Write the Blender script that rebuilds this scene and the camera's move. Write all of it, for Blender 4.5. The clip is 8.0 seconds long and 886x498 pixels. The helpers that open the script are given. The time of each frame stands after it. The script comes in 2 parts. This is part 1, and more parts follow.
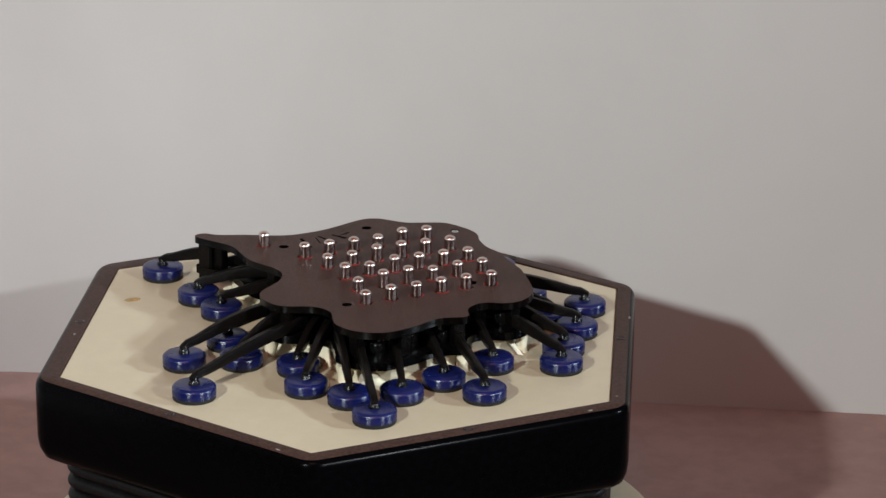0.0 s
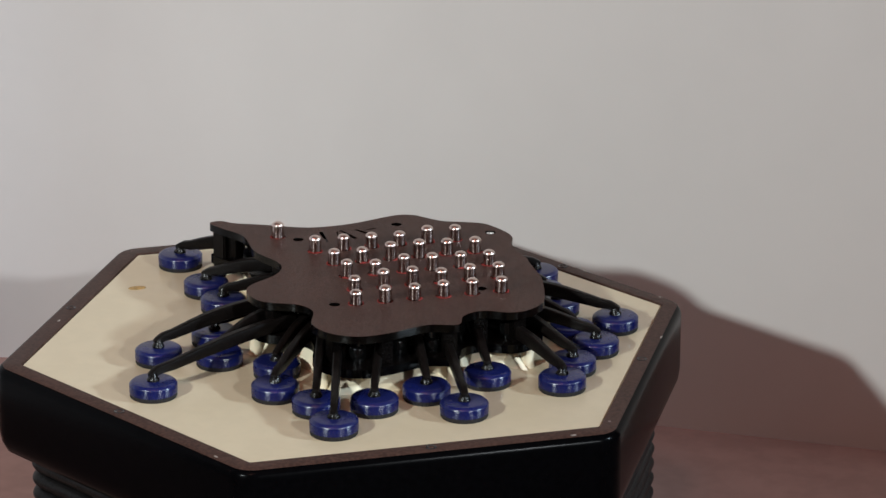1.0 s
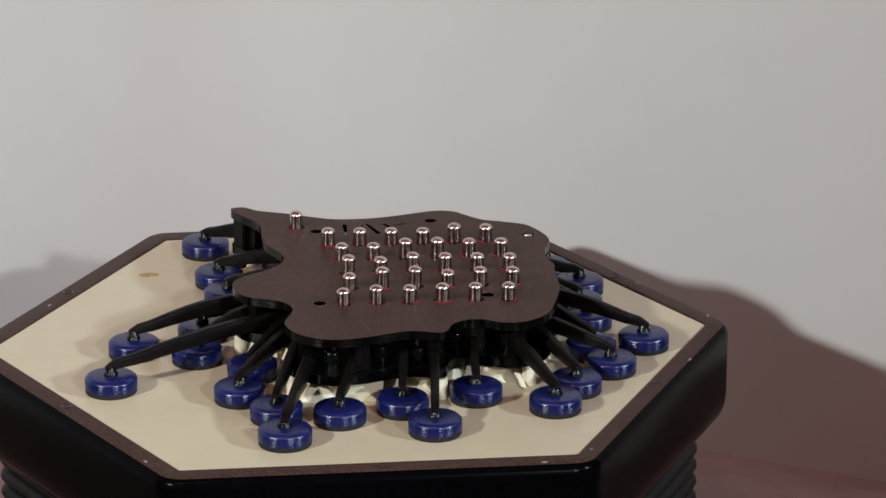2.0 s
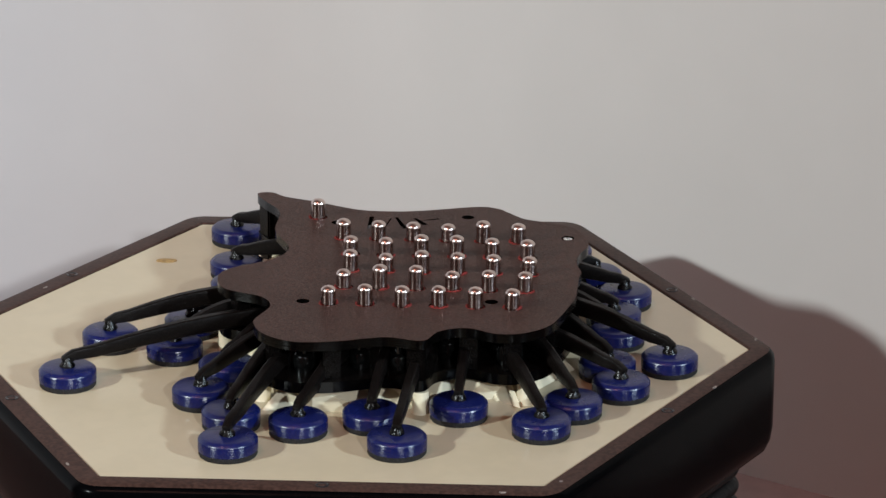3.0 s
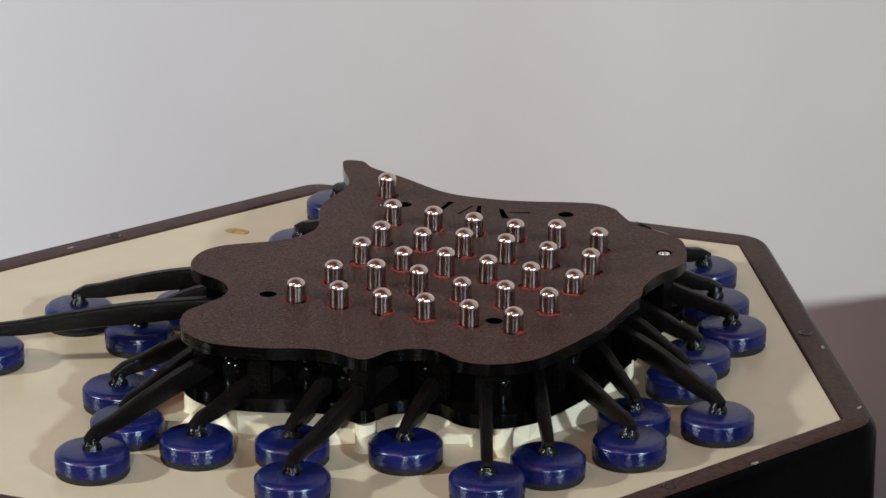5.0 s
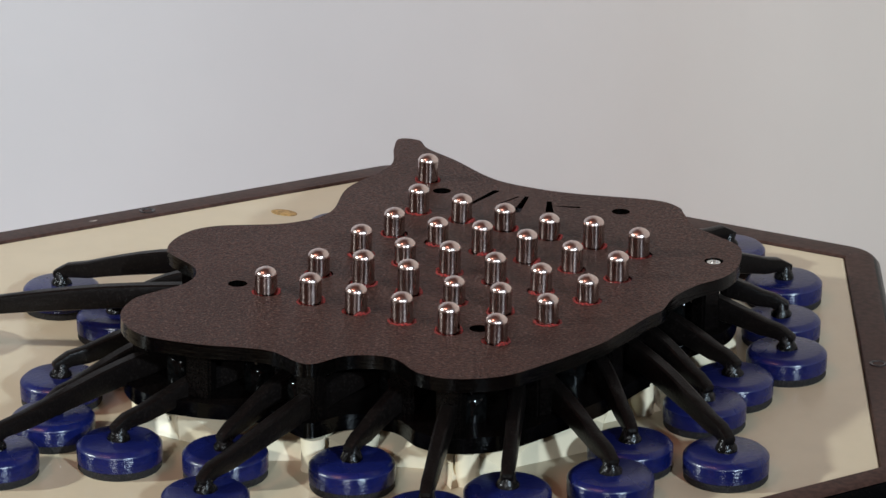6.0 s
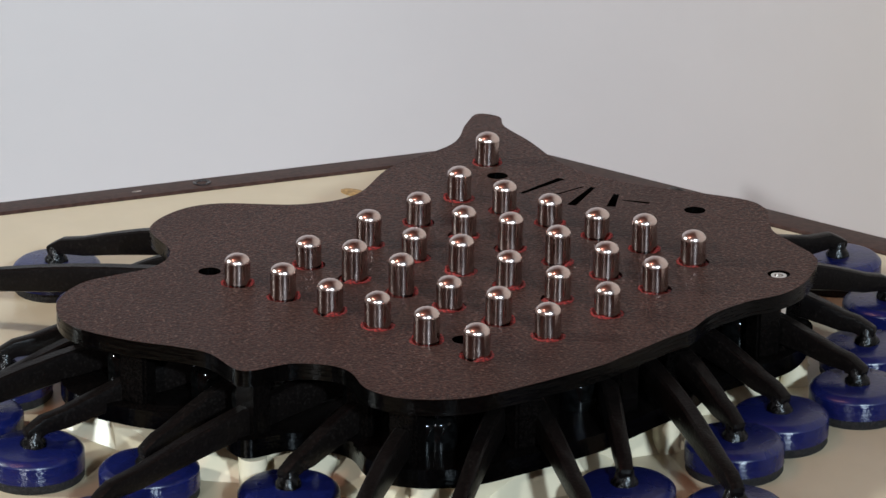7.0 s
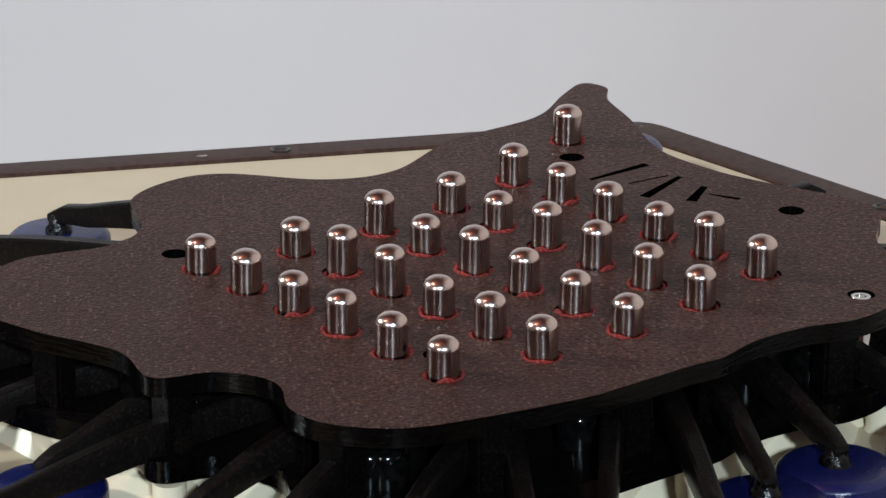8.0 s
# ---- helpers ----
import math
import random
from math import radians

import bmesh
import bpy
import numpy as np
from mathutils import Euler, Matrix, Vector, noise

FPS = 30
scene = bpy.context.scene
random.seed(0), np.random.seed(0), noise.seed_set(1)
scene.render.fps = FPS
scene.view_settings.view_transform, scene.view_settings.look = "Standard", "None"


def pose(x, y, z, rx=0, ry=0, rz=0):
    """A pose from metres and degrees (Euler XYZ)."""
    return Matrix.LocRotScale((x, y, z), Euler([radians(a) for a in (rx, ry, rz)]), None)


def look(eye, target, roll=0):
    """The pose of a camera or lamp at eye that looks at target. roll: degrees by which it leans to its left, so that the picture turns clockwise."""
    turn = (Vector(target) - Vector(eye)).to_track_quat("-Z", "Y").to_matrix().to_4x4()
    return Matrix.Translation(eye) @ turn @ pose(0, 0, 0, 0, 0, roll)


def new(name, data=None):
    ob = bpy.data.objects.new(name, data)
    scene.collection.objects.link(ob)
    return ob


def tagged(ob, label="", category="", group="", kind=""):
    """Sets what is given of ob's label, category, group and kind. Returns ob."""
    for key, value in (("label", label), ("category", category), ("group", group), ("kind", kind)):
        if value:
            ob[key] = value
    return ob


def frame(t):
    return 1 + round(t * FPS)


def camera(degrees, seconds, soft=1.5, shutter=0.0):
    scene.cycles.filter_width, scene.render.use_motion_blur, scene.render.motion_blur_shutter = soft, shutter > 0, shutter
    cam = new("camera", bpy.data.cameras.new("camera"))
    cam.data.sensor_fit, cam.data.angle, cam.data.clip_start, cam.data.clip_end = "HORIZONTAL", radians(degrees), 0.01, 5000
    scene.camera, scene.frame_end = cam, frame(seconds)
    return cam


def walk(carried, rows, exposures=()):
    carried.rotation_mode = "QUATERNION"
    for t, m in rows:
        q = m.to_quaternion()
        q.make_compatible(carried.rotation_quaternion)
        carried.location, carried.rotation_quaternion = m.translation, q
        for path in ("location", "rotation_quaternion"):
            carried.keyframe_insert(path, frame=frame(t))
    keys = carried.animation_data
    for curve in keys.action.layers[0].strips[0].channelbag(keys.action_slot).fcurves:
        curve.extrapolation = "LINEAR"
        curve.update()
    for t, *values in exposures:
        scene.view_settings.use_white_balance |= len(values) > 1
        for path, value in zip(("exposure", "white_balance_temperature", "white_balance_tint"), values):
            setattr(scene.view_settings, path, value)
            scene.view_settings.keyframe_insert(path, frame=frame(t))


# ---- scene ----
# ---------------------------------------------------------------- camera
cam = camera(14.00, 8.0, soft=1.5)
PATH = [
    (0, (0.22677, -1.10646, 0.43311), (0.12888, -0.54981, 0.23173), 0.06),
    (0.5, (0.30214, -1.04244, 0.41287), (0.15973, -0.49485, 0.21319), 0.06),
    (1, (0.36935, -0.97190, 0.39363), (0.18268, -0.43731, 0.19520), 0.04),
    (1.5, (0.42863, -0.89862, 0.37625), (0.19865, -0.38097, 0.17840), -0.05),
    (3, (0.54371, -0.66765, 0.32673), (0.19734, -0.21937, 0.12907), 0.02),
    (3.5, (0.56475, -0.59201, 0.31168), (0.18416, -0.17258, 0.11362), 0.02),
    (4, (0.57633, -0.51509, 0.29656), (0.16364, -0.12764, 0.09764), -0.00),
    (4.5, (0.58248, -0.44322, 0.28289), (0.14060, -0.09001, 0.08293), -0.07),
    (6, (0.55190, -0.23775, 0.23529), (0.03753, -0.00301, 0.03448), -0.24),
    (6.5, (0.53114, -0.17911, 0.22164), (-0.00039, 0.01218, 0.01943), -0.38),
    (7, (0.49906, -0.12425, 0.20547), (-0.04606, 0.02238, 0.00216), -0.50),
    (7.5, (0.46602, -0.07650, 0.19107), (-0.08882, 0.02434, -0.01383), -0.60),
    (8, (0.42518, -0.03368, 0.17485), (-0.13576, 0.01934, -0.03138), -0.78),
]
walk(cam, [(t, look(eye, target, roll)) for t, eye, target, roll in PATH])

# ---------------------------------------------------------------- light
world = bpy.data.worlds.new("world")
scene.world = world
world.use_nodes = True
world.node_tree.nodes["Background"].inputs[0].default_value = (0.9, 0.62, 0.5, 1)
world.node_tree.nodes["Background"].inputs[1].default_value = 0.05
scene.view_settings.exposure = -0.40


def lamp(name, azimuth, elevation, distance, watts, colour, radius, cone, blend=0.25, aim=(0, 0, 0)):
    """A spot lamp out of view, placed round the instrument and aimed at a point."""
    a, e = radians(azimuth), radians(elevation)
    data = bpy.data.lights.new(name, "SPOT")
    data.energy, data.color, data.shadow_soft_size = watts, colour, radius
    data.spot_size, data.spot_blend = radians(cone), blend
    ob = new(name, data)
    ob.matrix_world = look((distance * math.cos(a) * math.cos(e), distance * math.sin(a) * math.cos(e), distance * math.sin(e)), aim)
    return data


lamp("key_lamp", -106.5, 27.7, 1.02, 53, (0.84, 0.93, 0.93), 0.024, 35, 1.0, (0.055, 0.14, 0.05))
# Added fill without a known source, brightens the card's bend and the instrument.
lamp("side_fill", 2, 24, 2.3, 235, (0.76, 0.95, 1.10), 0.06, 18, 1.0, (-0.27, 0.0, 0.04))
lamp("front_lamp", -36, 23, 2.4, 155, (0.90, 0.96, 1.0), 0.032, 13.0, 1.0, (-0.085, -0.115, 0.06))
# Unseen warm point light, added to lift and redden the shadows.
fill_light = bpy.data.lights.new("warm_fill", "POINT")
fill_light.energy, fill_light.color, fill_light.shadow_soft_size = 18.5, (1.0, 0.51, 0.41), 0.16
new("warm_fill", fill_light).location = (0.2, -1.0, 1.5)


# ---------------------------------------------------------------- materials
def material(name, colour, rough=0.5, metal=0.0, grain=900.0, vary=0.12, bump=0.0, stain=0.0, spec=0.5, tint=None, coat=0.0, fleck=None, layers=0.0, spread=0.1, brushed=False):
    """A surface with fine grain, broad stains, uneven gloss and a little relief."""
    m = bpy.data.materials.new(name)
    m.use_nodes = True
    t = m.node_tree
    n, link = t.nodes, t.links.new
    b = n["Principled BSDF"]
    b.inputs["Metallic"].default_value = metal
    b.inputs["Specular IOR Level"].default_value = spec
    b.inputs["Coat Weight"].default_value = coat
    where = n.new("ShaderNodeTexCoord")
    fine = n.new("ShaderNodeTexNoise")
    fine.inputs["Scale"].default_value, fine.inputs["Detail"].default_value = grain, 3
    broad = n.new("ShaderNodeTexNoise")
    broad.inputs["Scale"].default_value, broad.inputs["Detail"].default_value = 38, 5
    link(where.outputs["Object"], fine.inputs["Vector"])
    link(where.outputs["Object"], broad.inputs["Vector"])
    dark = [c * (1 - vary * 2) for c in colour]
    light = [min(1, c * (1 + vary)) for c in colour]
    ramp = n.new("ShaderNodeValToRGB")
    ramp.color_ramp.elements[0].position, ramp.color_ramp.elements[1].position = 0.38, 0.62
    ramp.color_ramp.elements[0].color = (*dark, 1)
    ramp.color_ramp.elements[1].color = (*light, 1)
    link(fine.outputs["Fac"], ramp.inputs["Fac"])
    mix = n.new("ShaderNodeMix")
    mix.data_type = "RGBA"
    mix.inputs["B"].default_value = (*(tint or [c * 0.6 for c in colour]), 1)
    level = n.new("ShaderNodeMapRange")
    level.inputs["From Min"].default_value, level.inputs["From Max"].default_value = 0.45, 0.75
    level.inputs["To Max"].default_value = stain
    link(broad.outputs["Fac"], level.inputs["Value"])
    link(level.outputs["Result"], mix.inputs["Factor"])
    link(ramp.outputs["Color"], mix.inputs["A"])
    out = mix.outputs["Result"]
    if fleck:
        shade, size, low, high = fleck
        specks = n.new("ShaderNodeTexNoise")
        specks.inputs["Scale"].default_value, specks.inputs["Detail"].default_value = size, 0
        link(where.outputs["Object"], specks.inputs["Vector"])
        reach = n.new("ShaderNodeMapRange")
        reach.inputs["From Min"].default_value, reach.inputs["From Max"].default_value = low, high
        link(specks.outputs["Fac"], reach.inputs["Value"])
        over = n.new("ShaderNodeMix")
        over.data_type = "RGBA"
        over.inputs["B"].default_value = (*shade, 1)
        link(reach.outputs["Result"], over.inputs["Factor"])
        link(out, over.inputs["A"])
        out = over.outputs["Result"]
    link(out, b.inputs["Base Color"])
    gloss = n.new("ShaderNodeMapRange")
    gloss.inputs["To Min"].default_value, gloss.inputs["To Max"].default_value = max(0.02, rough - spread), min(1, rough + spread)
    link(broad.outputs["Fac"], gloss.inputs["Value"])
    link(gloss.outputs["Result"], b.inputs["Roughness"])
    if brushed:
        around = n.new("ShaderNodeTangent")
        around.direction_type, around.axis = "RADIAL", "Z"
        link(around.outputs["Tangent"], b.inputs["Tangent"])
        b.inputs["Anisotropic"].default_value, b.inputs["Anisotropic Rotation"].default_value = 1.0, 0.25
    if bump:
        relief = n.new("ShaderNodeBump")
        relief.inputs["Strength"].default_value, relief.inputs["Distance"].default_value = bump, 0.0005
        link(fine.outputs["Fac"], relief.inputs["Height"])
        link(relief.outputs["Normal"], b.inputs["Normal"])
        if coat:
            film = n.new("ShaderNodeBump")
            film.inputs["Strength"].default_value, film.inputs["Distance"].default_value = bump, 0.0005
            link(fine.outputs["Fac"], film.inputs["Height"])
            b.inputs["Coat Roughness"].default_value = 0.12
            link(film.outputs["Normal"], b.inputs["Coat Normal"])
        if layers:
            place = n.new("ShaderNodeMapping")
            place.inputs["Scale"].default_value = (0.12, 0.12, 1)
            link(where.outputs["Object"], place.inputs["Vector"])
            lines = n.new("ShaderNodeTexNoise")
            lines.inputs["Scale"].default_value, lines.inputs["Detail"].default_value = 2600, 2
            link(place.outputs["Vector"], lines.inputs["Vector"])
            ridge = n.new("ShaderNodeBump")
            ridge.inputs["Strength"].default_value, ridge.inputs["Distance"].default_value = layers, 0.0004
            link(lines.outputs["Fac"], ridge.inputs["Height"])
            link(relief.outputs["Normal"], ridge.inputs["Normal"])
            link(ridge.outputs["Normal"], b.inputs["Normal"])
    return m


WHITE = material("white_paper", (0.56, 0.53, 0.51), 0.85, grain=30, vary=0.006, stain=0.02)
PLASTER = material("warm_plaster", (0.46, 0.30, 0.25), 0.8, grain=40, vary=0.05, stain=0.2)
# Rose-brown carries the instrument's shadow tone, spread over the whole table.
TABLETOP = material("shadow_brown_tabletop", (0.31, 0.19, 0.165), 0.7, grain=120, vary=0.04, stain=0.15, spec=0.3)
PARQUET = material("dark_floor", (0.026, 0.010, 0.007), 0.6, grain=60, vary=0.2, stain=0.3)
# Smooth cut sides of the prints, their shade put in as a near-black colour.
EDGE_SHADED = material("shaded_black_edge", (0.0012, 0.0010, 0.0009), 0.13, grain=1600, vary=0.3, bump=0.08, spec=0.15, layers=0.14, spread=0.03, brushed=True)
CEILING = material("ceiling_paint", (0.6, 0.42, 0.36), 0.8, grain=40, vary=0.02, stain=0.05)
IVORY = material("cream_board", (0.525, 0.440, 0.304), 0.32, grain=200, vary=0.012, stain=0.06, bump=0.03, tint=(0.46, 0.375, 0.245), fleck=((0.35, 0.24, 0.12), 420, 0.90, 0.92))
# Lit copy of the board's cream: extra brightness under the deck is in its colour.
CREAM_LIT = material("cream_board_lit", (0.72, 0.63, 0.46), 0.4, grain=200, vary=0.02, stain=0.08, bump=0.03, tint=(0.60, 0.50, 0.34))
LACQUER = material("black_lacquer", (0.0013, 0.0013, 0.0016), 0.2, grain=500, vary=0.1, spec=0.035, spread=0.03)
RIM = material("worn_black_rim", (0.050, 0.0262, 0.0205), 0.45, grain=900, vary=0.18, bump=0.08, stain=0.5, tint=(0.066, 0.0365, 0.029), spec=0.11, fleck=((0.20, 0.16, 0.15), 420, 0.86, 0.89))
CHIPPED = material("bare_wood_chip", (0.30, 0.25, 0.22), 0.6, grain=2500, vary=0.3)
CLOTH = material("black_bellows", (0.006, 0.005, 0.005), 0.5, grain=700, vary=0.3, bump=0.3, spec=0.2)
# The lighter flecks are sparkle of the rough print, painted into its colour.
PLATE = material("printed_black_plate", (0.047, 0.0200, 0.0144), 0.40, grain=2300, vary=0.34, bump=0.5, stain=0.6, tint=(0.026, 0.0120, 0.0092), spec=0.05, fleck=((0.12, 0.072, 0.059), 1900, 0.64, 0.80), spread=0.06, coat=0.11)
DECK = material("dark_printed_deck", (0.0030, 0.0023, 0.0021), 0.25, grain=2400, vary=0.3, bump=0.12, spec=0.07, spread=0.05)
ARM = material("printed_black_arm", (0.0042, 0.0031, 0.0028), 0.34, grain=2200, vary=0.12, bump=0.15, spec=0.13, fleck=((0.0085, 0.0067, 0.006), 2300, 0.60, 0.76), layers=0.08)
BLUE = material("blue_plastic", (0.0048, 0.0085, 0.068), 0.29, grain=1400, vary=0.08, bump=0.12, stain=0.3, tint=(0.011, 0.012, 0.062), spec=0.6)
# Same blue for the layered pad sides, darkened in colour for their shade.
BLUE_SHADED = material("layered_blue_plastic_shaded", (0.0040, 0.0072, 0.058), 0.24, grain=1400, vary=0.08, bump=0.16, stain=0.3, tint=(0.011, 0.012, 0.062), spec=0.42, layers=0.26, brushed=True)
FELT = material("dark_felt", (0.008, 0.006, 0.006), 0.85, grain=2500, vary=0.4, bump=0.6)
PIVOT = material("glossy_black", (0.003, 0.003, 0.003), 0.10, grain=900, vary=0.3, spec=0.35)
GLUE = material("clear_glue", (0.008, 0.007, 0.007), 0.25, grain=900, vary=0.5, bump=0.5, spec=0.2)
# Room reflections put into the steel colours: pinkish bright domes, browner dim shafts.
STEEL = material("polished_steel_dome_lit", (0.74, 0.60, 0.55), 0.24, metal=1.0, grain=1500, vary=0.05, spread=0.03)
STEEL_DIM = material("steel_shaft_dimmed", (0.45, 0.345, 0.315), 0.13, metal=1.0, grain=1500, vary=0.05, spread=0.03, brushed=True)
RED = material("red_felt", (0.22, 0.014, 0.010), 0.9, grain=3000, vary=0.4, bump=0.7)
FILLER = material("brown_filler", (0.42, 0.27, 0.10), 0.6, grain=1500, vary=0.2)
SCREW = material("dark_screw", (0.06, 0.055, 0.055), 0.2, metal=0.6, grain=1500, vary=0.3)
CHROME = material("bright_screw", (0.8, 0.78, 0.76), 0.12, metal=1.0, grain=1500, vary=0.05)


# ---------------------------------------------------------------- mesh helpers
def part(name, bm, mat, parent=None, label="", sharp=38, edge=None):
    """One mesh object out of a bmesh, under a thing or a part."""
    bmesh.ops.recalc_face_normals(bm, faces=bm.faces)
    me = bpy.data.meshes.new(name)
    bm.to_mesh(me)
    bm.free()
    me.materials.append(mat)
    if edge is not None:
        me.materials.append(edge)
    for p in me.polygons:
        p.use_smooth = True
    me.set_sharp_from_angle(angle=radians(sharp))
    ob = new(name, me)
    if parent is not None:
        ob.parent = parent
    if label:
        tagged(ob, label)
    return ob


def again(name, ob, parent, m):
    """Another object on the same mesh."""
    o = new(name, ob.data)
    o.parent = parent
    o.matrix_basis = m
    return o


def loft(bm, rings, close_ends=True):
    """Skin closed rings of equal length."""
    made = [[bm.verts.new(p) for p in ring] for ring in rings]
    n = len(made[0])
    for a, b in zip(made, made[1:]):
        for i in range(n):
            bm.faces.new((a[i], a[(i + 1) % n], b[(i + 1) % n], b[i]))
    if close_ends:
        bm.faces.new(made[0])
        bm.faces.new(made[-1])
    return made


def circle(x, y, r, z, n=24):
    return [(x + r * math.cos(2 * math.pi * i / n), y + r * math.sin(2 * math.pi * i / n), z) for i in range(n)]


def turned(profile, n=28):
    """A turned solid: rings of (radius, height)."""
    bm = bmesh.new()
    loft(bm, [circle(0, 0, r, z, n) for r, z in profile])
    return bm


BOARD = 0.0021
MID_X, MID_Y = 0.00145, -0.0026
INNER = 0.0891
# each side of the case: bearing, distance and how wide its rim is
SIDES = ((6.17, 0.08903, 0.76), (62.67, 0.08724, 0.88), (124.97, 0.0883, 1.08), (184.23, 0.0876, 1.0), (242.9, 0.09051, 0.85), (304.46, 0.09371, 0.85))


def hexagon(apothem, fillet, z, steps=6):
    """The case's hexagon, its sides moved out to an apothem, with rounded corners."""
    out = []
    for k in range(6):
        (p, a, u), (q, b, v) = SIDES[k], SIDES[(k + 1) % 6]
        more = apothem - INNER
        if more < 0:
            u = v = 1.0
        p, q = radians(p), radians(q) + (2 * math.pi if k == 5 else 0)
        a, b = a + more * u - fillet, b + more * v - fillet
        wide = math.sin(q - p)
        cx, cy = (a * math.sin(q) - b * math.sin(p)) / wide, (b * math.cos(p) - a * math.cos(q)) / wide
        for s in range(steps + 1):
            w = p + (q - p) * s / steps
            out.append((cx + fillet * math.cos(w), cy + fillet * math.sin(w), z))
    return out


def smooth_loop(points, steps=8):
    """A closed curve through its control points."""
    out, n = [], len(points)
    for i in range(n):
        p0, p1, p2, p3 = (np.array(points[(i + k) % n], float) for k in (-1, 0, 1, 2))
        for s in range(steps):
            t = s / steps
            out.append(tuple(0.5 * (2 * p1 + (p2 - p0) * t + (2 * p0 - 5 * p1 + 4 * p2 - p3) * t * t + (3 * p1 - p0 - 3 * p2 + p3) * t ** 3)))
    return out


def slab(outline, holes, z0, z1):
    """A flat plate with an outline and holes cut through it."""
    flat = bmesh.new()
    loops = []
    for loop in [outline, *holes]:
        vs = [flat.verts.new((p[0], p[1], 0)) for p in loop]
        for i in range(len(vs)):
            flat.edges.new((vs[i], vs[(i + 1) % len(vs)]))
        loops.append(len(vs))
    bmesh.ops.triangle_fill(flat, edges=flat.edges[:], use_beauty=True)
    flat.verts.index_update()
    spots = [tuple(v.co) for v in flat.verts]
    tris = [[v.index for v in f.verts] for f in flat.faces]
    flat.free()
    bm = bmesh.new()
    top = [bm.verts.new((x, y, z1)) for x, y, _ in spots]
    low = [bm.verts.new((x, y, z0)) for x, y, _ in spots]
    for a, b, c in tris:
        bm.faces.new((top[a], top[b], top[c]))
        bm.faces.new((low[c], low[b], low[a]))
    start = 0
    for n in loops:
        for i in range(n):
            a, b = start + i, start + (i + 1) % n
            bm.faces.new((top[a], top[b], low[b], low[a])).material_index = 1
        start += n
    return bm


def sweep(points, sizes, n=10):
    """A bar with a rounded section along a path; sizes are (width, height) at each point."""
    bm = bmesh.new()
    rings = []
    for i, p in enumerate(points):
        a, b = Vector(points[max(0, i - 1)]), Vector(points[min(len(points) - 1, i + 1)])
        way = (b - a).normalized()
        side = way.cross(Vector((0, 0, 1))).normalized()
        up = side.cross(way)
        w, h = sizes[i]
        ring = []
        for k in range(n):
            c, s = math.cos(2 * math.pi * (k + 0.5) / n), math.sin(2 * math.pi * (k + 0.5) / n)
            c, s = math.copysign(abs(c) ** 0.4, c), math.copysign(abs(s) ** 0.4, s)
            ring.append(Vector(p) + side * (c * w / 2) + up * (s * h / 2))
        rings.append(ring)
    loft(bm, rings)
    return bm


def box(bm, x0, y0, z0, x1, y1, z1):
    v = [bm.verts.new((x, y, z)) for z in (z0, z1) for x, y in ((x0, y0), (x1, y0), (x1, y1), (x0, y1))]
    for f in ((0, 1, 2, 3), (4, 5, 6, 7), (0, 1, 5, 4), (1, 2, 6, 5), (2, 3, 7, 6), (3, 0, 4, 7)):
        bm.faces.new([v[i] for i in f])
    return bm


# ---------------------------------------------------------------- the room
GROUND = -0.078
ROOM = 2.6
TOP = 1.9


def setting(name, mat, *bounds, label=""):
    bm = bmesh.new()
    box(bm, *bounds)
    return tagged(part(name, bm, mat), label, kind="structure")


setting("floor", PARQUET, -ROOM, -ROOM, -0.86, ROOM, ROOM, -0.80, label="dark brown room floor")
setting("wall_north", PLASTER, -ROOM, ROOM, -0.85, ROOM, ROOM + 0.1, TOP, label="warm plastered room wall")
setting("wall_south", PLASTER, -ROOM, -ROOM - 0.1, -0.85, ROOM, -ROOM, TOP, label="warm plastered room wall")
setting("wall_east", PLASTER, ROOM, -ROOM - 0.1, -0.85, ROOM + 0.1, ROOM + 0.1, TOP, label="warm plastered room wall")
setting("wall_west", PLASTER, -ROOM - 0.1, -ROOM - 0.1, -0.85, -ROOM, ROOM + 0.1, TOP, label="warm plastered room wall")
setting("ceiling", CEILING, -ROOM - 0.1, -ROOM - 0.1, TOP, ROOM + 0.1, ROOM + 0.1, TOP + 0.1, label="plain painted ceiling")

# white card: stands on the table behind the instrument and bends round it
WALL_AT, WALL_TURN, BEND, CARD = 0.146, 92.5, 0.17, 0.55
face = Vector((math.cos(radians(WALL_TURN)), math.sin(radians(WALL_TURN))))
along = Vector((face.y, -face.x))
plan = [(face * WALL_AT + along * u, face) for u in (0.21, 0.12, 0.03, -0.06, -0.14)]
middle = plan[-1][0] - face * BEND
for k in range(1, 19):
    turn = Matrix.Rotation(radians(88 * k / 18), 2) @ face
    plan.append((middle + turn * BEND, turn))
last = plan[-1][1]
plan += [(plan[-1][0] + Vector((last.y, -last.x)) * -u, last) for u in (0.06, 0.12, 0.17)]
bm = bmesh.new()
rows = []
for spot, out in plan:
    row = [(spot + out * 0.003, GROUND), (spot + out * 0.003, CARD - 0.0005), (spot + out * 0.0025, CARD), (spot + out * 0.0005, CARD), (spot, CARD - 0.0005), (spot, 0.2), (spot, GROUND)]
    rows.append([bm.verts.new((q.x, q.y, h)) for q, h in row])
for a, b in zip(rows, rows[1:]):
    for k in range(len(a)):
        bm.faces.new((a[k - 1], a[k], b[k], b[k - 1]))
bm.faces.new(rows[0])
bm.faces.new(rows[-1])
tagged(part("backdrop", bm, WHITE), "matt white card bent round behind the instrument", kind="structure")
bm = bmesh.new()
box(bm, -0.75, -0.50, GROUND - 0.035, 0.75, 0.40, GROUND)
bmesh.ops.bevel(bm, geom=bm.edges[:], offset=0.004, segments=2, affect="EDGES")
table = part("table", bm, TABLETOP)
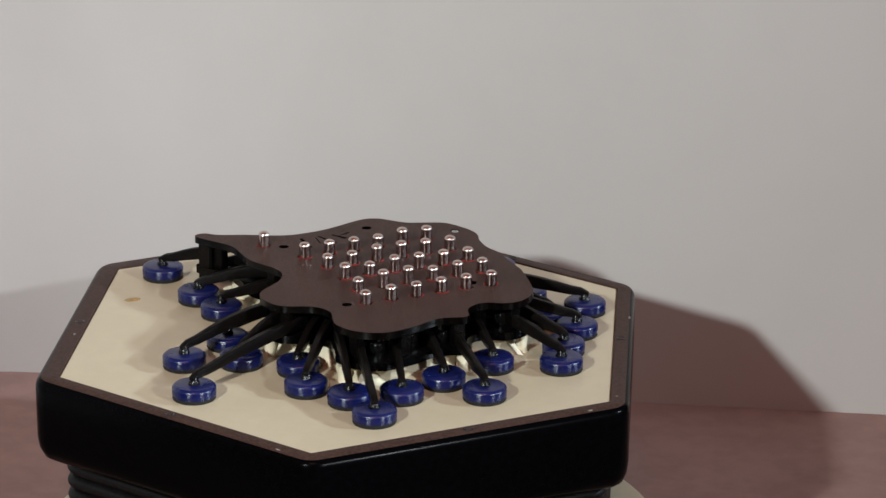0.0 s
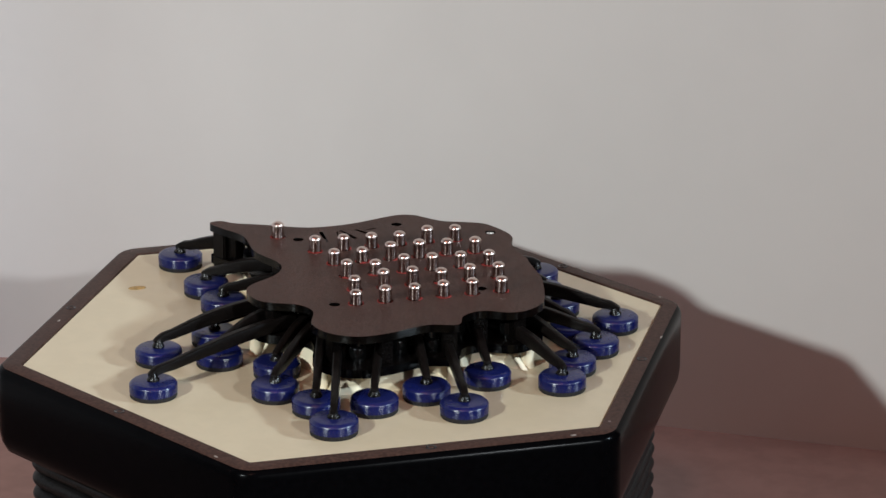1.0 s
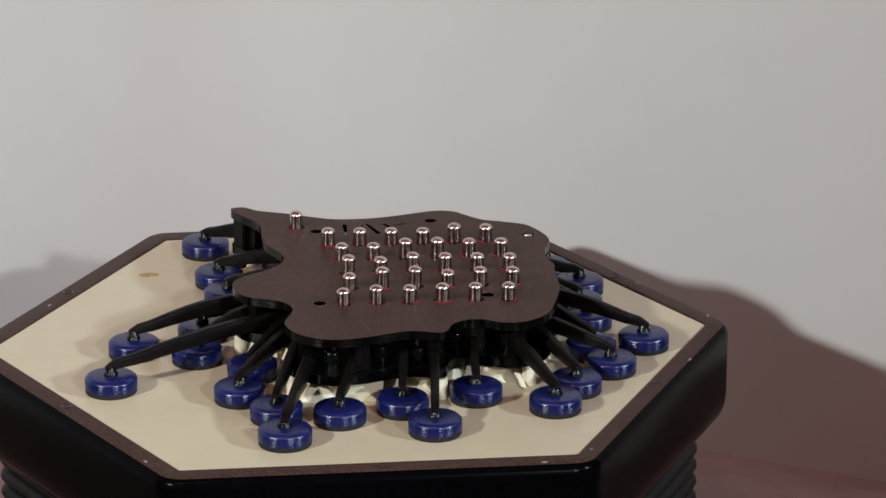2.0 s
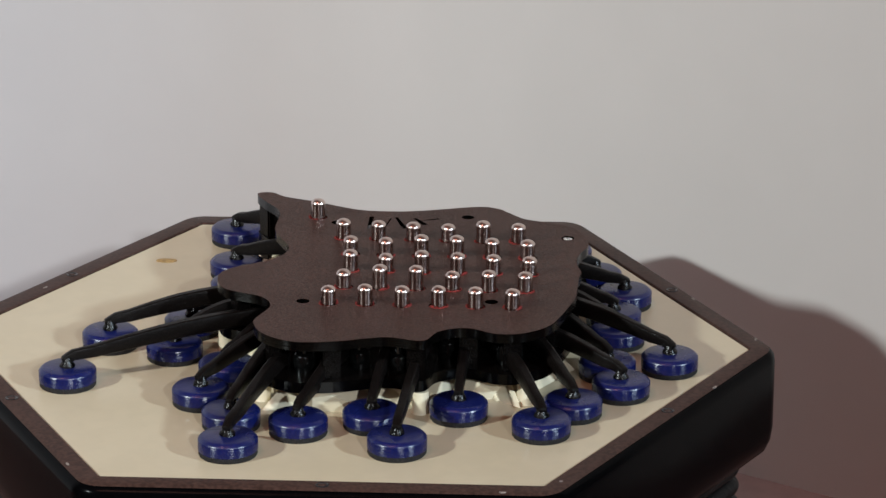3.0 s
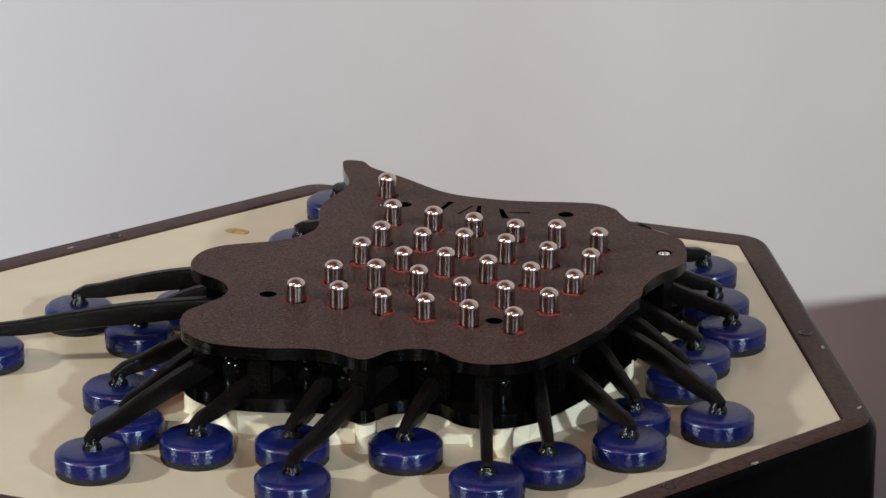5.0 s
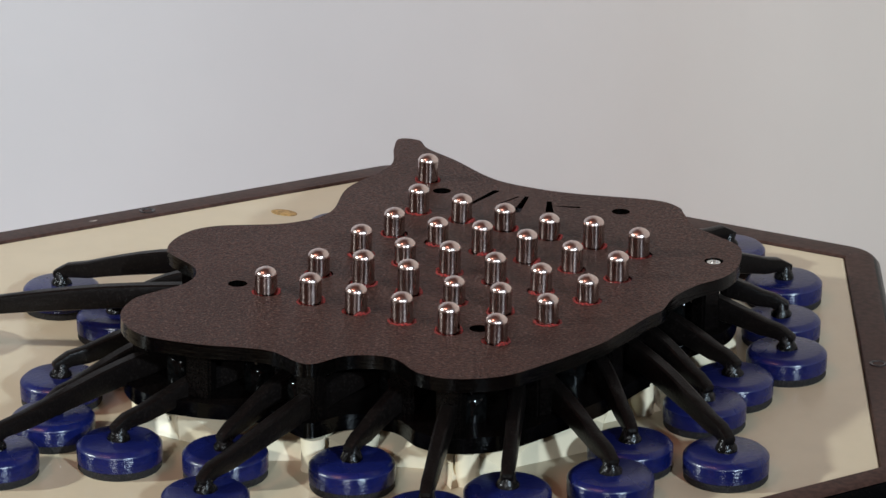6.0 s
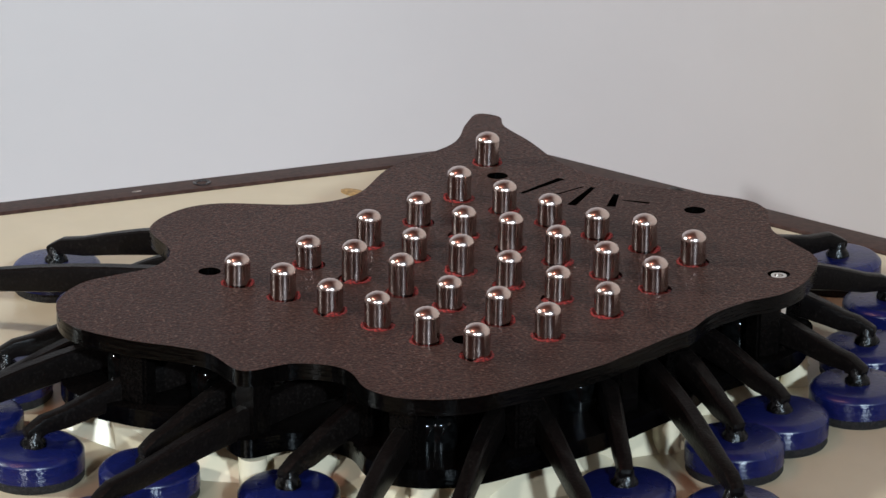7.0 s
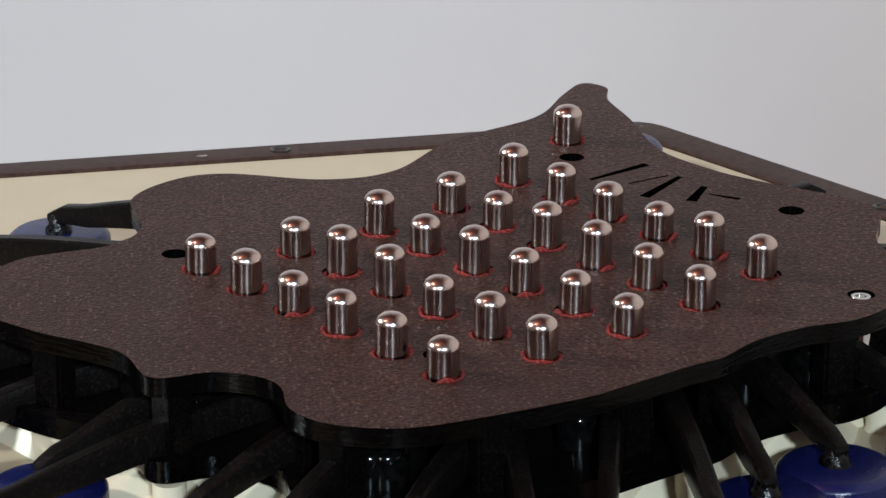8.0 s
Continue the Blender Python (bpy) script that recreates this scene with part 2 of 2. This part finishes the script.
tagged(table, "tabletop under the turntable, coloured rose-brown to stand for shadow", kind="structure")
for k, (x, y) in enumerate(((-0.69, -0.44), (0.69, -0.44), (-0.69, 0.34), (0.69, 0.34))):
    bm = bmesh.new()
    box(bm, x - 0.025, y - 0.025, -0.80, x + 0.025, y + 0.025, GROUND - 0.035)
    part("table_leg", bm, TABLETOP, table)

# ---------------------------------------------------------------- turntable
STAND = -0.071
turntable = part("turntable", turned([(0.103, GROUND), (0.106, GROUND + 0.001), (0.107, GROUND + 0.002), (0.107, STAND - 0.002), (0.106, STAND - 0.0006), (0.104, STAND)], 96), IVORY)
turntable.location = (MID_X, MID_Y, 0)
tagged(turntable, "low round cream turntable under the instrument", "turntable")

# ---------------------------------------------------------------- the instrument: box, board, bellows
instrument = tagged(new("concertina"), "black hexagonal concertina with its lever action laid open", "concertina")
instrument.location = (MID_X, MID_Y, STAND)
BASE = Matrix.Translation((-MID_X, -MID_Y, -STAND))


def on(ob, tilt=None):
    """Keeps a part at its place in the room under the instrument's base."""
    ob.matrix_parent_inverse = BASE @ tilt if tilt is not None else BASE
    return ob


PROFILE = [(0.0866, -0.004), (0.0891, -0.004), (0.0891, -0.0002), (0.0894, 0.0001), (0.0944, 0.0001), (0.0959, -0.0004), (0.0968, -0.0014), (0.0972, -0.0030),
           (0.0972, -0.0206), (0.0966, -0.0241), (0.0950, -0.0269), (0.0920, -0.0286), (0.0870, -0.0291)]


def fillet(a):
    return max(0.0006, 0.0006 + (a - INNER) * 1.05)


bm = bmesh.new()
loft(bm, [hexagon(a, fillet(a), z + BOARD) for a, z in PROFILE[3:]] , False)
case = on(part("case", bm, LACQUER, instrument, "glossy black lacquered hexagonal case"))
bm = bmesh.new()
loft(bm, [hexagon(a, fillet(a), z + BOARD + 0.0003) for a, z in PROFILE[:5]] + [hexagon(0.0953, fillet(0.0953), BOARD)], False)
on(part("rim", bm, RIM, instrument, "worn satin black top rim"))

bm = bmesh.new()
loft(bm, [hexagon(0.0890, 0.0004, BOARD - 0.004, 2), hexagon(0.0890, 0.0004, BOARD - 0.0003, 2), hexagon(0.0887, 0.0004, BOARD, 2)])
board = on(part("soundboard", bm, IVORY, instrument, "smooth cream soundboard with faint stains"))

# folds of the closed bellows
FOLD = 0.0050
z = -0.0275
while z - FOLD > STAND:
    bm = bmesh.new()
    loft(bm, [hexagon(0.0862 + 0.0022 * math.sin(math.pi * s / 8) ** 0.6, 0.008, z - FOLD * s / 8) for s in range(9)])
    on(part("bellows_fold", bm, CLOTH, instrument))
    z -= FOLD
bm = bmesh.new()
loft(bm, [hexagon(0.0875, 0.008, z), hexagon(0.0875, 0.008, STAND)])
on(part("bellows_foot", bm, CLOTH, instrument))

# rim screws
screw = None
for k, (bearing, reach, wide) in enumerate(SIDES):
    out = Vector((math.cos(radians(bearing)), math.sin(radians(bearing))))
    mid = Vector((MID_X, MID_Y))
    spot = mid + out * (reach + 0.0030 * wide - mid.dot(out))
    at = Matrix.Translation((spot.x, spot.y, BOARD + 0.0004)) @ pose(0, 0, 0, 0, 0, 20 * k)
    if screw is None:
        screw = part("rim_screw", turned([(0.0016, -0.0004), (0.0016, 0.0001), (0.0014, 0.0002), (0.0010, 0.0001), (0.0008, -0.0005)], 18), SCREW, instrument, "dark countersunk screw")
        screw.matrix_basis = at
    else:
        on(again("rim_screw", screw, instrument, at))
on(screw)

# light chips worn into the rim
chip = None
for x, y, w in ((-88.8, -21.2, 96), (91.4, 27.0, 96), (-0.6, -106.2, 152), (89.6, -57.6, 34), (51.8, 76.4, 152), (81.2, 61.2, 120)):
    at = pose(x / 1000, y / 1000, BOARD + 0.00045, 0, 0, w)
    if chip is None:
        bm = turned([(0.0005, -0.0002), (0.0005, 0.00002), (0.0003, 0.00005)], 7)
        bmesh.ops.scale(bm, vec=(1.8, 0.7, 1), verts=bm.verts)
        chip = part("chip", bm, CHIPPED, instrument, "light worn chip")
        chip.matrix_basis = at
    else:
        on(again("chip", chip, instrument, at))
on(chip)

bm = turned([(0.0022, -0.0004), (0.0022, 0.0001), (0.0018, 0.0002)], 20)
bmesh.ops.scale(bm, vec=(1.3, 0.75, 1), verts=bm.verts)
plug = on(part("plug", bm, FILLER, instrument, "small brown filler spot"))
plug.matrix_basis = pose(-0.0784, 0.0152, BOARD, 0, 0, 35)

# ---------------------------------------------------------------- button plate and deck
OUTLINE = [(-60.2, 32), (-57.8, 35.2), (-52.4, 34.6), (-43.4, 36.4), (-30.4, 38.2), (-22.3, 42.9), (-16.2, 48.8), (-7.4, 60.2), (-2, 62.4), (1.6, 61.6),
           (8.2, 59.9), (13.4, 60.7), (20.2, 62), (24.6, 60.9), (31.5, 56.2), (35.2, 51.3), (36.9, 45.4), (40.6, 38.8), (45.5, 34), (47.9, 29.7),
           (53.7, 20.7), (56.1, 16.6), (60.8, 4.4), (63, -4.4), (61, -12.4), (56.3, -16.4), (49.9, -17.1), (46.5, -19.5), (44.7, -24.6), (45.6, -31.6),
           (37.1, -35.2), (29.7, -45.1), (22, -51.6), (12.7, -51.7), (5.8, -47.1), (3.6, -42.1), (1, -35), (-5.2, -31.5), (-15.8, -32.6), (-23, -27.1),
           (-25, -19.9), (-21.5, -7.4), (-24.2, 2.1), (-36.1, 10.8), (-45.1, 23.3), (-54.9, 28.5)]
EDGE = [(x / 1000, y / 1000) for x, y in smooth_loop(OUTLINE)]
PLATE_TOP, PLATE_LOW = 0.0210, 0.0186
TILT = pose(0, 0, 0, -0.91, 0, 0)
DECK_TOP, DECK_LOW = 0.0105, 0.0078

STEP = Vector((0.00742, 0.00521))
ROWS_AT = [(10.9, -24.6), (6.0, -12.7), (-0.7, -1.8), (-8.6, 8.1), (-18.4, 17.3)]
BUTTONS = [Vector((x / 1000, y / 1000)) + STEP * i for x, y in ROWS_AT for i in range(6)] + [Vector((-0.0346, 0.0265))]
SCREW_HOLES = [(0.0052, -0.0276), (0.0269, 0.0540), (-0.0038, 0.0514), (-0.0276, 0.0262), (0.0416, 0.0014)]


def stroke(x0, y0, x1, y1, w0, w1):
    """A tapered bar, as a loop."""
    a, b = Vector((x0, y0)) / 1000, Vector((x1, y1)) / 1000
    d = (b - a).normalized()
    s = Vector((-d.y, d.x)) / 1000
    return [tuple(a + s * w0 / 2), tuple(a - s * w0 / 2), tuple(b - s * w1 / 2), tuple(b + s * w1 / 2)]


BARS = [stroke(-23.8, 35.8, -18.2, 27.4, 1.3, 0.7), stroke(-18.4, 39.4, -10.8, 33.4, 0.8, 1.5), stroke(-19.0, 37.9, -16.2, 32.2, 0.4, 0.4),
        stroke(-8.6, 39.2, -14.2, 41.9, 1.5, 0.9), stroke(-11.2, 41.9, -8.8, 45.6, 0.4, 0.9)]
holes = [[p[:2] for p in circle(b.x, b.y, 0.0025, 0, 20)] for b in BUTTONS]
holes += [[p[:2] for p in circle(x, y, 0.0017, 0, 16)] for x, y in SCREW_HOLES]
plate = on(part("button_plate", slab(EDGE, holes + BARS, PLATE_LOW, PLATE_TOP), PLATE, instrument, "wavy-edged black printed plate speckled with painted glints, with cut lettering bars", edge=EDGE_SHADED), TILT)


def inset(depth, every=1, ripple=0.0):
    """The outline moved inwards; ripple folds it in and out."""
    out, n = [], len(EDGE)
    for k, i in enumerate(range(0, n, every)):
        a, b = Vector(EDGE[i - 5]), Vector(EDGE[(i + 5) % n])
        d = (b - a).normalized()
        out.append(Vector(EDGE[i]) + Vector((d.y, -d.x)) * (depth + (ripple if k % 2 else -ripple)))
    return out


on(part("lower_deck", slab(inset(0.0003), [], DECK_LOW, DECK_TOP), DECK, instrument, "black printed lower deck", edge=EDGE_SHADED), TILT)
# screws in the plate
for k, (x, y) in enumerate(SCREW_HOLES):
    s = part("plate_screw", turned([(0.0014, DECK_TOP), (0.0014, PLATE_TOP - 0.0012), (0.0012, PLATE_TOP - 0.0009), (0.0007, PLATE_TOP - 0.0009), (0.0006, PLATE_TOP - 0.0014)], 14),
             CHROME if k == 1 else SCREW, instrument, "bright steel screw" if k == 1 else "dark screw")
    on(s, TILT).matrix_basis = Matrix.Translation((x, y, 0.0007 if k == 1 else -0.0012))

def clear(p, r):
    """Whether a round of radius r stays inside the plate's edge."""
    return min((p - Vector(q)).length for q in EDGE) >= r


# posts between deck and plate
ring = inset(0.0040)
for k in range(20):
    i = int(len(ring) * (k + 0.5) / 20)
    at, d = ring[i], ring[(i + 4) % len(ring)] - ring[i]
    if not clear(at, 0.0030):
        continue
    bm = bmesh.new()
    box(bm, -0.0022, -0.0016, DECK_TOP - 0.0003, 0.0022, 0.0016, PLATE_LOW + 0.0003)
    bmesh.ops.bevel(bm, geom=bm.edges[:], offset=0.0004, segments=2, affect="EDGES")
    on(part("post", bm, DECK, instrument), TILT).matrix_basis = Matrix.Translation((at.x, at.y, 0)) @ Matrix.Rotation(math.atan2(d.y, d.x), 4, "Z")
# round glossy pivots further in
ring = inset(0.0095)
peg = None
for k in range(26):
    spot = ring[int(len(ring) * (k + 0.2) / 26)]
    if not clear(spot, 0.0060):
        continue
    at = Matrix.Translation((*spot, 0))
    if peg is None:
        peg = part("pivot", turned([(0.0026, DECK_TOP - 0.0002), (0.0026, 0.0140), (0.0022, 0.0148), (0.0017, 0.0151), (0.0017, PLATE_LOW + 0.0002)], 18), PIVOT, instrument, "glossy black round pivot")
        peg.matrix_basis = at
        on(peg, TILT)
    else:
        on(again("pivot", peg, instrument, at), TILT)
# leg under the tip of the plate
bm = bmesh.new()
box(bm, -0.0026, -0.0016, BOARD, 0.0026, 0.0016, PLATE_LOW)
bmesh.ops.bevel(bm, geom=bm.edges[:], offset=0.0005, segments=2, affect="EDGES")
on(part("leg", bm, ARM, instrument)).matrix_basis = pose(-0.0560, 0.0318, 0, 0, 0, -20)

# folded cream wall under the deck
bm = bmesh.new()
loft(bm, [[(p.x, p.y, BOARD) for p in inset(0.0022, 12, 0.0026)], [(p.x, p.y, DECK_LOW + 0.0002) for p in inset(0.0054, 12, -0.0012)]], False)
bmesh.ops.triangulate(bm, faces=bm.faces[:])
on(part("folded_wall", bm, CREAM_LIT, instrument, "faceted cream wall folded under the deck", sharp=5))
ring = inset(0.0022)
for k in range(9):
    if not clear(ring[int(len(ring) * (k + 0.63) / 9)], 0.0015):
        continue
    o = on(part("pillar", turned([(0.0022, BOARD), (0.0020, BOARD + 0.0005), (0.0020, DECK_LOW)], 18), CREAM_LIT, instrument))
    o.matrix_basis = Matrix.Translation((*ring[int(len(ring) * (k + 0.63) / 9)], 0))

# ---------------------------------------------------------------- pads and levers
# pad place in mm, lever bearing in degrees, lever length in mm
NEAR_PADS = [(-73.6, 39.0, -10, 24), (-55.8, 18.1, 6, 24), (-44.8, 5.7, 18, 30), (-45.9, -42.3, 52, 34), (-36.1, -22.1, 35, 22), (-27.8, -38.2, 60, 20),
             (-36.3, -68.2, 59, 52), (-8.3, -40.6, 80, 18), (-2.1, -57.4, 88, 30), (13.4, -64.2, 108, 32), (24.1, -77.7, 109, 46), (29.1, -58.0, 106, 32),
             (40.1, -43.6, 118, 22), (55.0, -52.8, 119, 44)]
FAR_PADS = [(53.2, -26.6, 122, 20), (75.4, -23.3, 146, 26), (74.0, -8.5, 150, 28), (75.9, 9.0, 180, 30), (65.4, 18.0, 170, 24), (75.7, 30.3, 183, 34),
            (54.4, 37.9, 192, 20), (46.5, 47.6, 206, 22), (39.7, 62.2, 218, 26), (25.1, 69.4, 236, 22), (8.0, 79.7, 276, 26), (-12.5, 79.2, 276, 34),
            (-41.5, 62.5, 300, 33), (-53, 40, 330, 22)]
PADS = NEAR_PADS + FAR_PADS
PAD_TOP = 0.0048


def lever_line(length, arch):
    """Along a lever, from its hooked tip: distance, height, width and depth."""
    low = BOARD + PAD_TOP
    line = [(-0.0013, low + 0.0016, 0.0014, 0.0008), (-0.0010, low + 0.0017, 0.0020, 0.0018), (0.0002, low + 0.0021, 0.0022, 0.0024), (0.0016, low + 0.0028, 0.0023, 0.0026)]
    for s in range(1, 10):
        u = s / 9
        rise = math.sin(math.pi / 2 * min(1, 0.08 + u * 0.92))
        line.append((0.0016 + (length - 0.0016) * u, low + 0.0017 + arch * rise, 0.0023 + 0.0006 * u, 0.0027 + 0.0016 * min(1, 2 * u)))
    return line


pad = None
for k, (x, y, bearing, length) in enumerate(PADS):
    at = pose(x / 1000, y / 1000, BOARD, 0, 0, 37 * k)
    r = 0.0071
    if pad is None:
        bm = turned([(r - 0.0003, 0.0012), (r, 0.0014), (r, PAD_TOP - 0.0009), (r - 0.0002, PAD_TOP - 0.0006), (r - 0.0008, PAD_TOP - 0.0001), (r - 0.0012, PAD_TOP), (0.002, PAD_TOP)], 40)
        for face in bm.faces:
            face.material_index = 1 if max(v.co.z for v in face.verts) < PAD_TOP - 0.0008 else 0
        pad = part("pad", bm, BLUE, instrument, "blue plastic lever pad", edge=BLUE_SHADED)
        felt = part("felt", turned([(r - 0.0003, 0.0), (r - 0.0001, 0.0003), (r - 0.00015, 0.0013)], 40), FELT, pad, "dark felt facing")
        bm = turned([(0.0019, PAD_TOP - 0.0001), (0.0018, PAD_TOP + 0.0005), (0.0014, PAD_TOP + 0.0011), (0.0012, PAD_TOP + 0.0022), (0.0008, PAD_TOP + 0.0028)], 14)
        for v in bm.verts:
            v.co.x += 0.0003 * noise.noise(v.co * 900)
            v.co.y += 0.0003 * noise.noise(v.co * 900 + Vector((7, 3, 1)))
        blob = part("glue", bm, GLUE, pad, "shiny glue blob")
        pad.matrix_basis = at
        on(pad)
    else:
        o = on(again("pad", pad, instrument, at))
        for name, src in (("felt", felt), ("glue", blob)):
            again(name, src, o, Matrix())
    a = radians(bearing)
    pts, sizes = [], []
    for d, zz, w, h in lever_line(length / 1000, 0.0026 if k in (25, 26) else 0.0052):
        pts.append((x / 1000 + d * math.cos(a), y / 1000 + d * math.sin(a), zz))
        sizes.append((w, h))
    on(part("lever", sweep(pts, sizes, 12), ARM, instrument, sharp=30))

# ---------------------------------------------------------------- buttons and their bushings
button = bushing = None
random.seed(4)
LIFTS = [-6, 0, -2, 0, -1, -3, -5, 9, 9, -4, 1, -1, 4, -4, 6, 2, -1, -4, -2, -4, 6, 6, 1, -1, 1, -2, -4, -7, 4, -1, 0]
for b, lift in zip(BUTTONS, LIFTS):
    lift = lift / 10000
    at = Matrix.Translation((b.x, b.y, PLATE_TOP + lift)) @ pose(0, 0, 0, random.uniform(-1, 1), random.uniform(-1, 1), 0)
    ring = Matrix.Translation((b.x, b.y, PLATE_TOP))
    if button is None:
        q = 0.00192
        dome = [(q * math.cos(radians(w)) * 1.0, 0.0038 + 0.0013 * math.sin(radians(w))) for w in (0, 12, 25, 38, 52, 66, 80)]
        bm = turned([(q, -0.006), *dome], 32)
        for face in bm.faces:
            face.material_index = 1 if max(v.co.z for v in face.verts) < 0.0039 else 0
        button = part("button", bm, STEEL, instrument, "polished steel button", edge=STEEL_DIM)
        button.matrix_basis = at
        on(button, TILT)
        bm = bmesh.new()
        loft(bm, [circle(0, 0, r, z, 20) for r, z in ((0.0020, -0.0020), (0.0020, -0.0001), (0.0022, 0.0002), (0.0025, 0.0001), (0.00255, -0.0020))], False)
        for v in bm.verts:
            v.co.z += 0.0010 * noise.noise(v.co * 520) - 0.0002
        bushing = part("bushing", bm, RED, instrument, "red felt bushing")
        bushing.matrix_basis = ring
        on(bushing, TILT)
    else:
        on(again("button", button, instrument, at), TILT)
        on(again("bushing", bushing, instrument, ring @ pose(0, 0, 0, 0, 0, random.uniform(0, 360))), TILT)
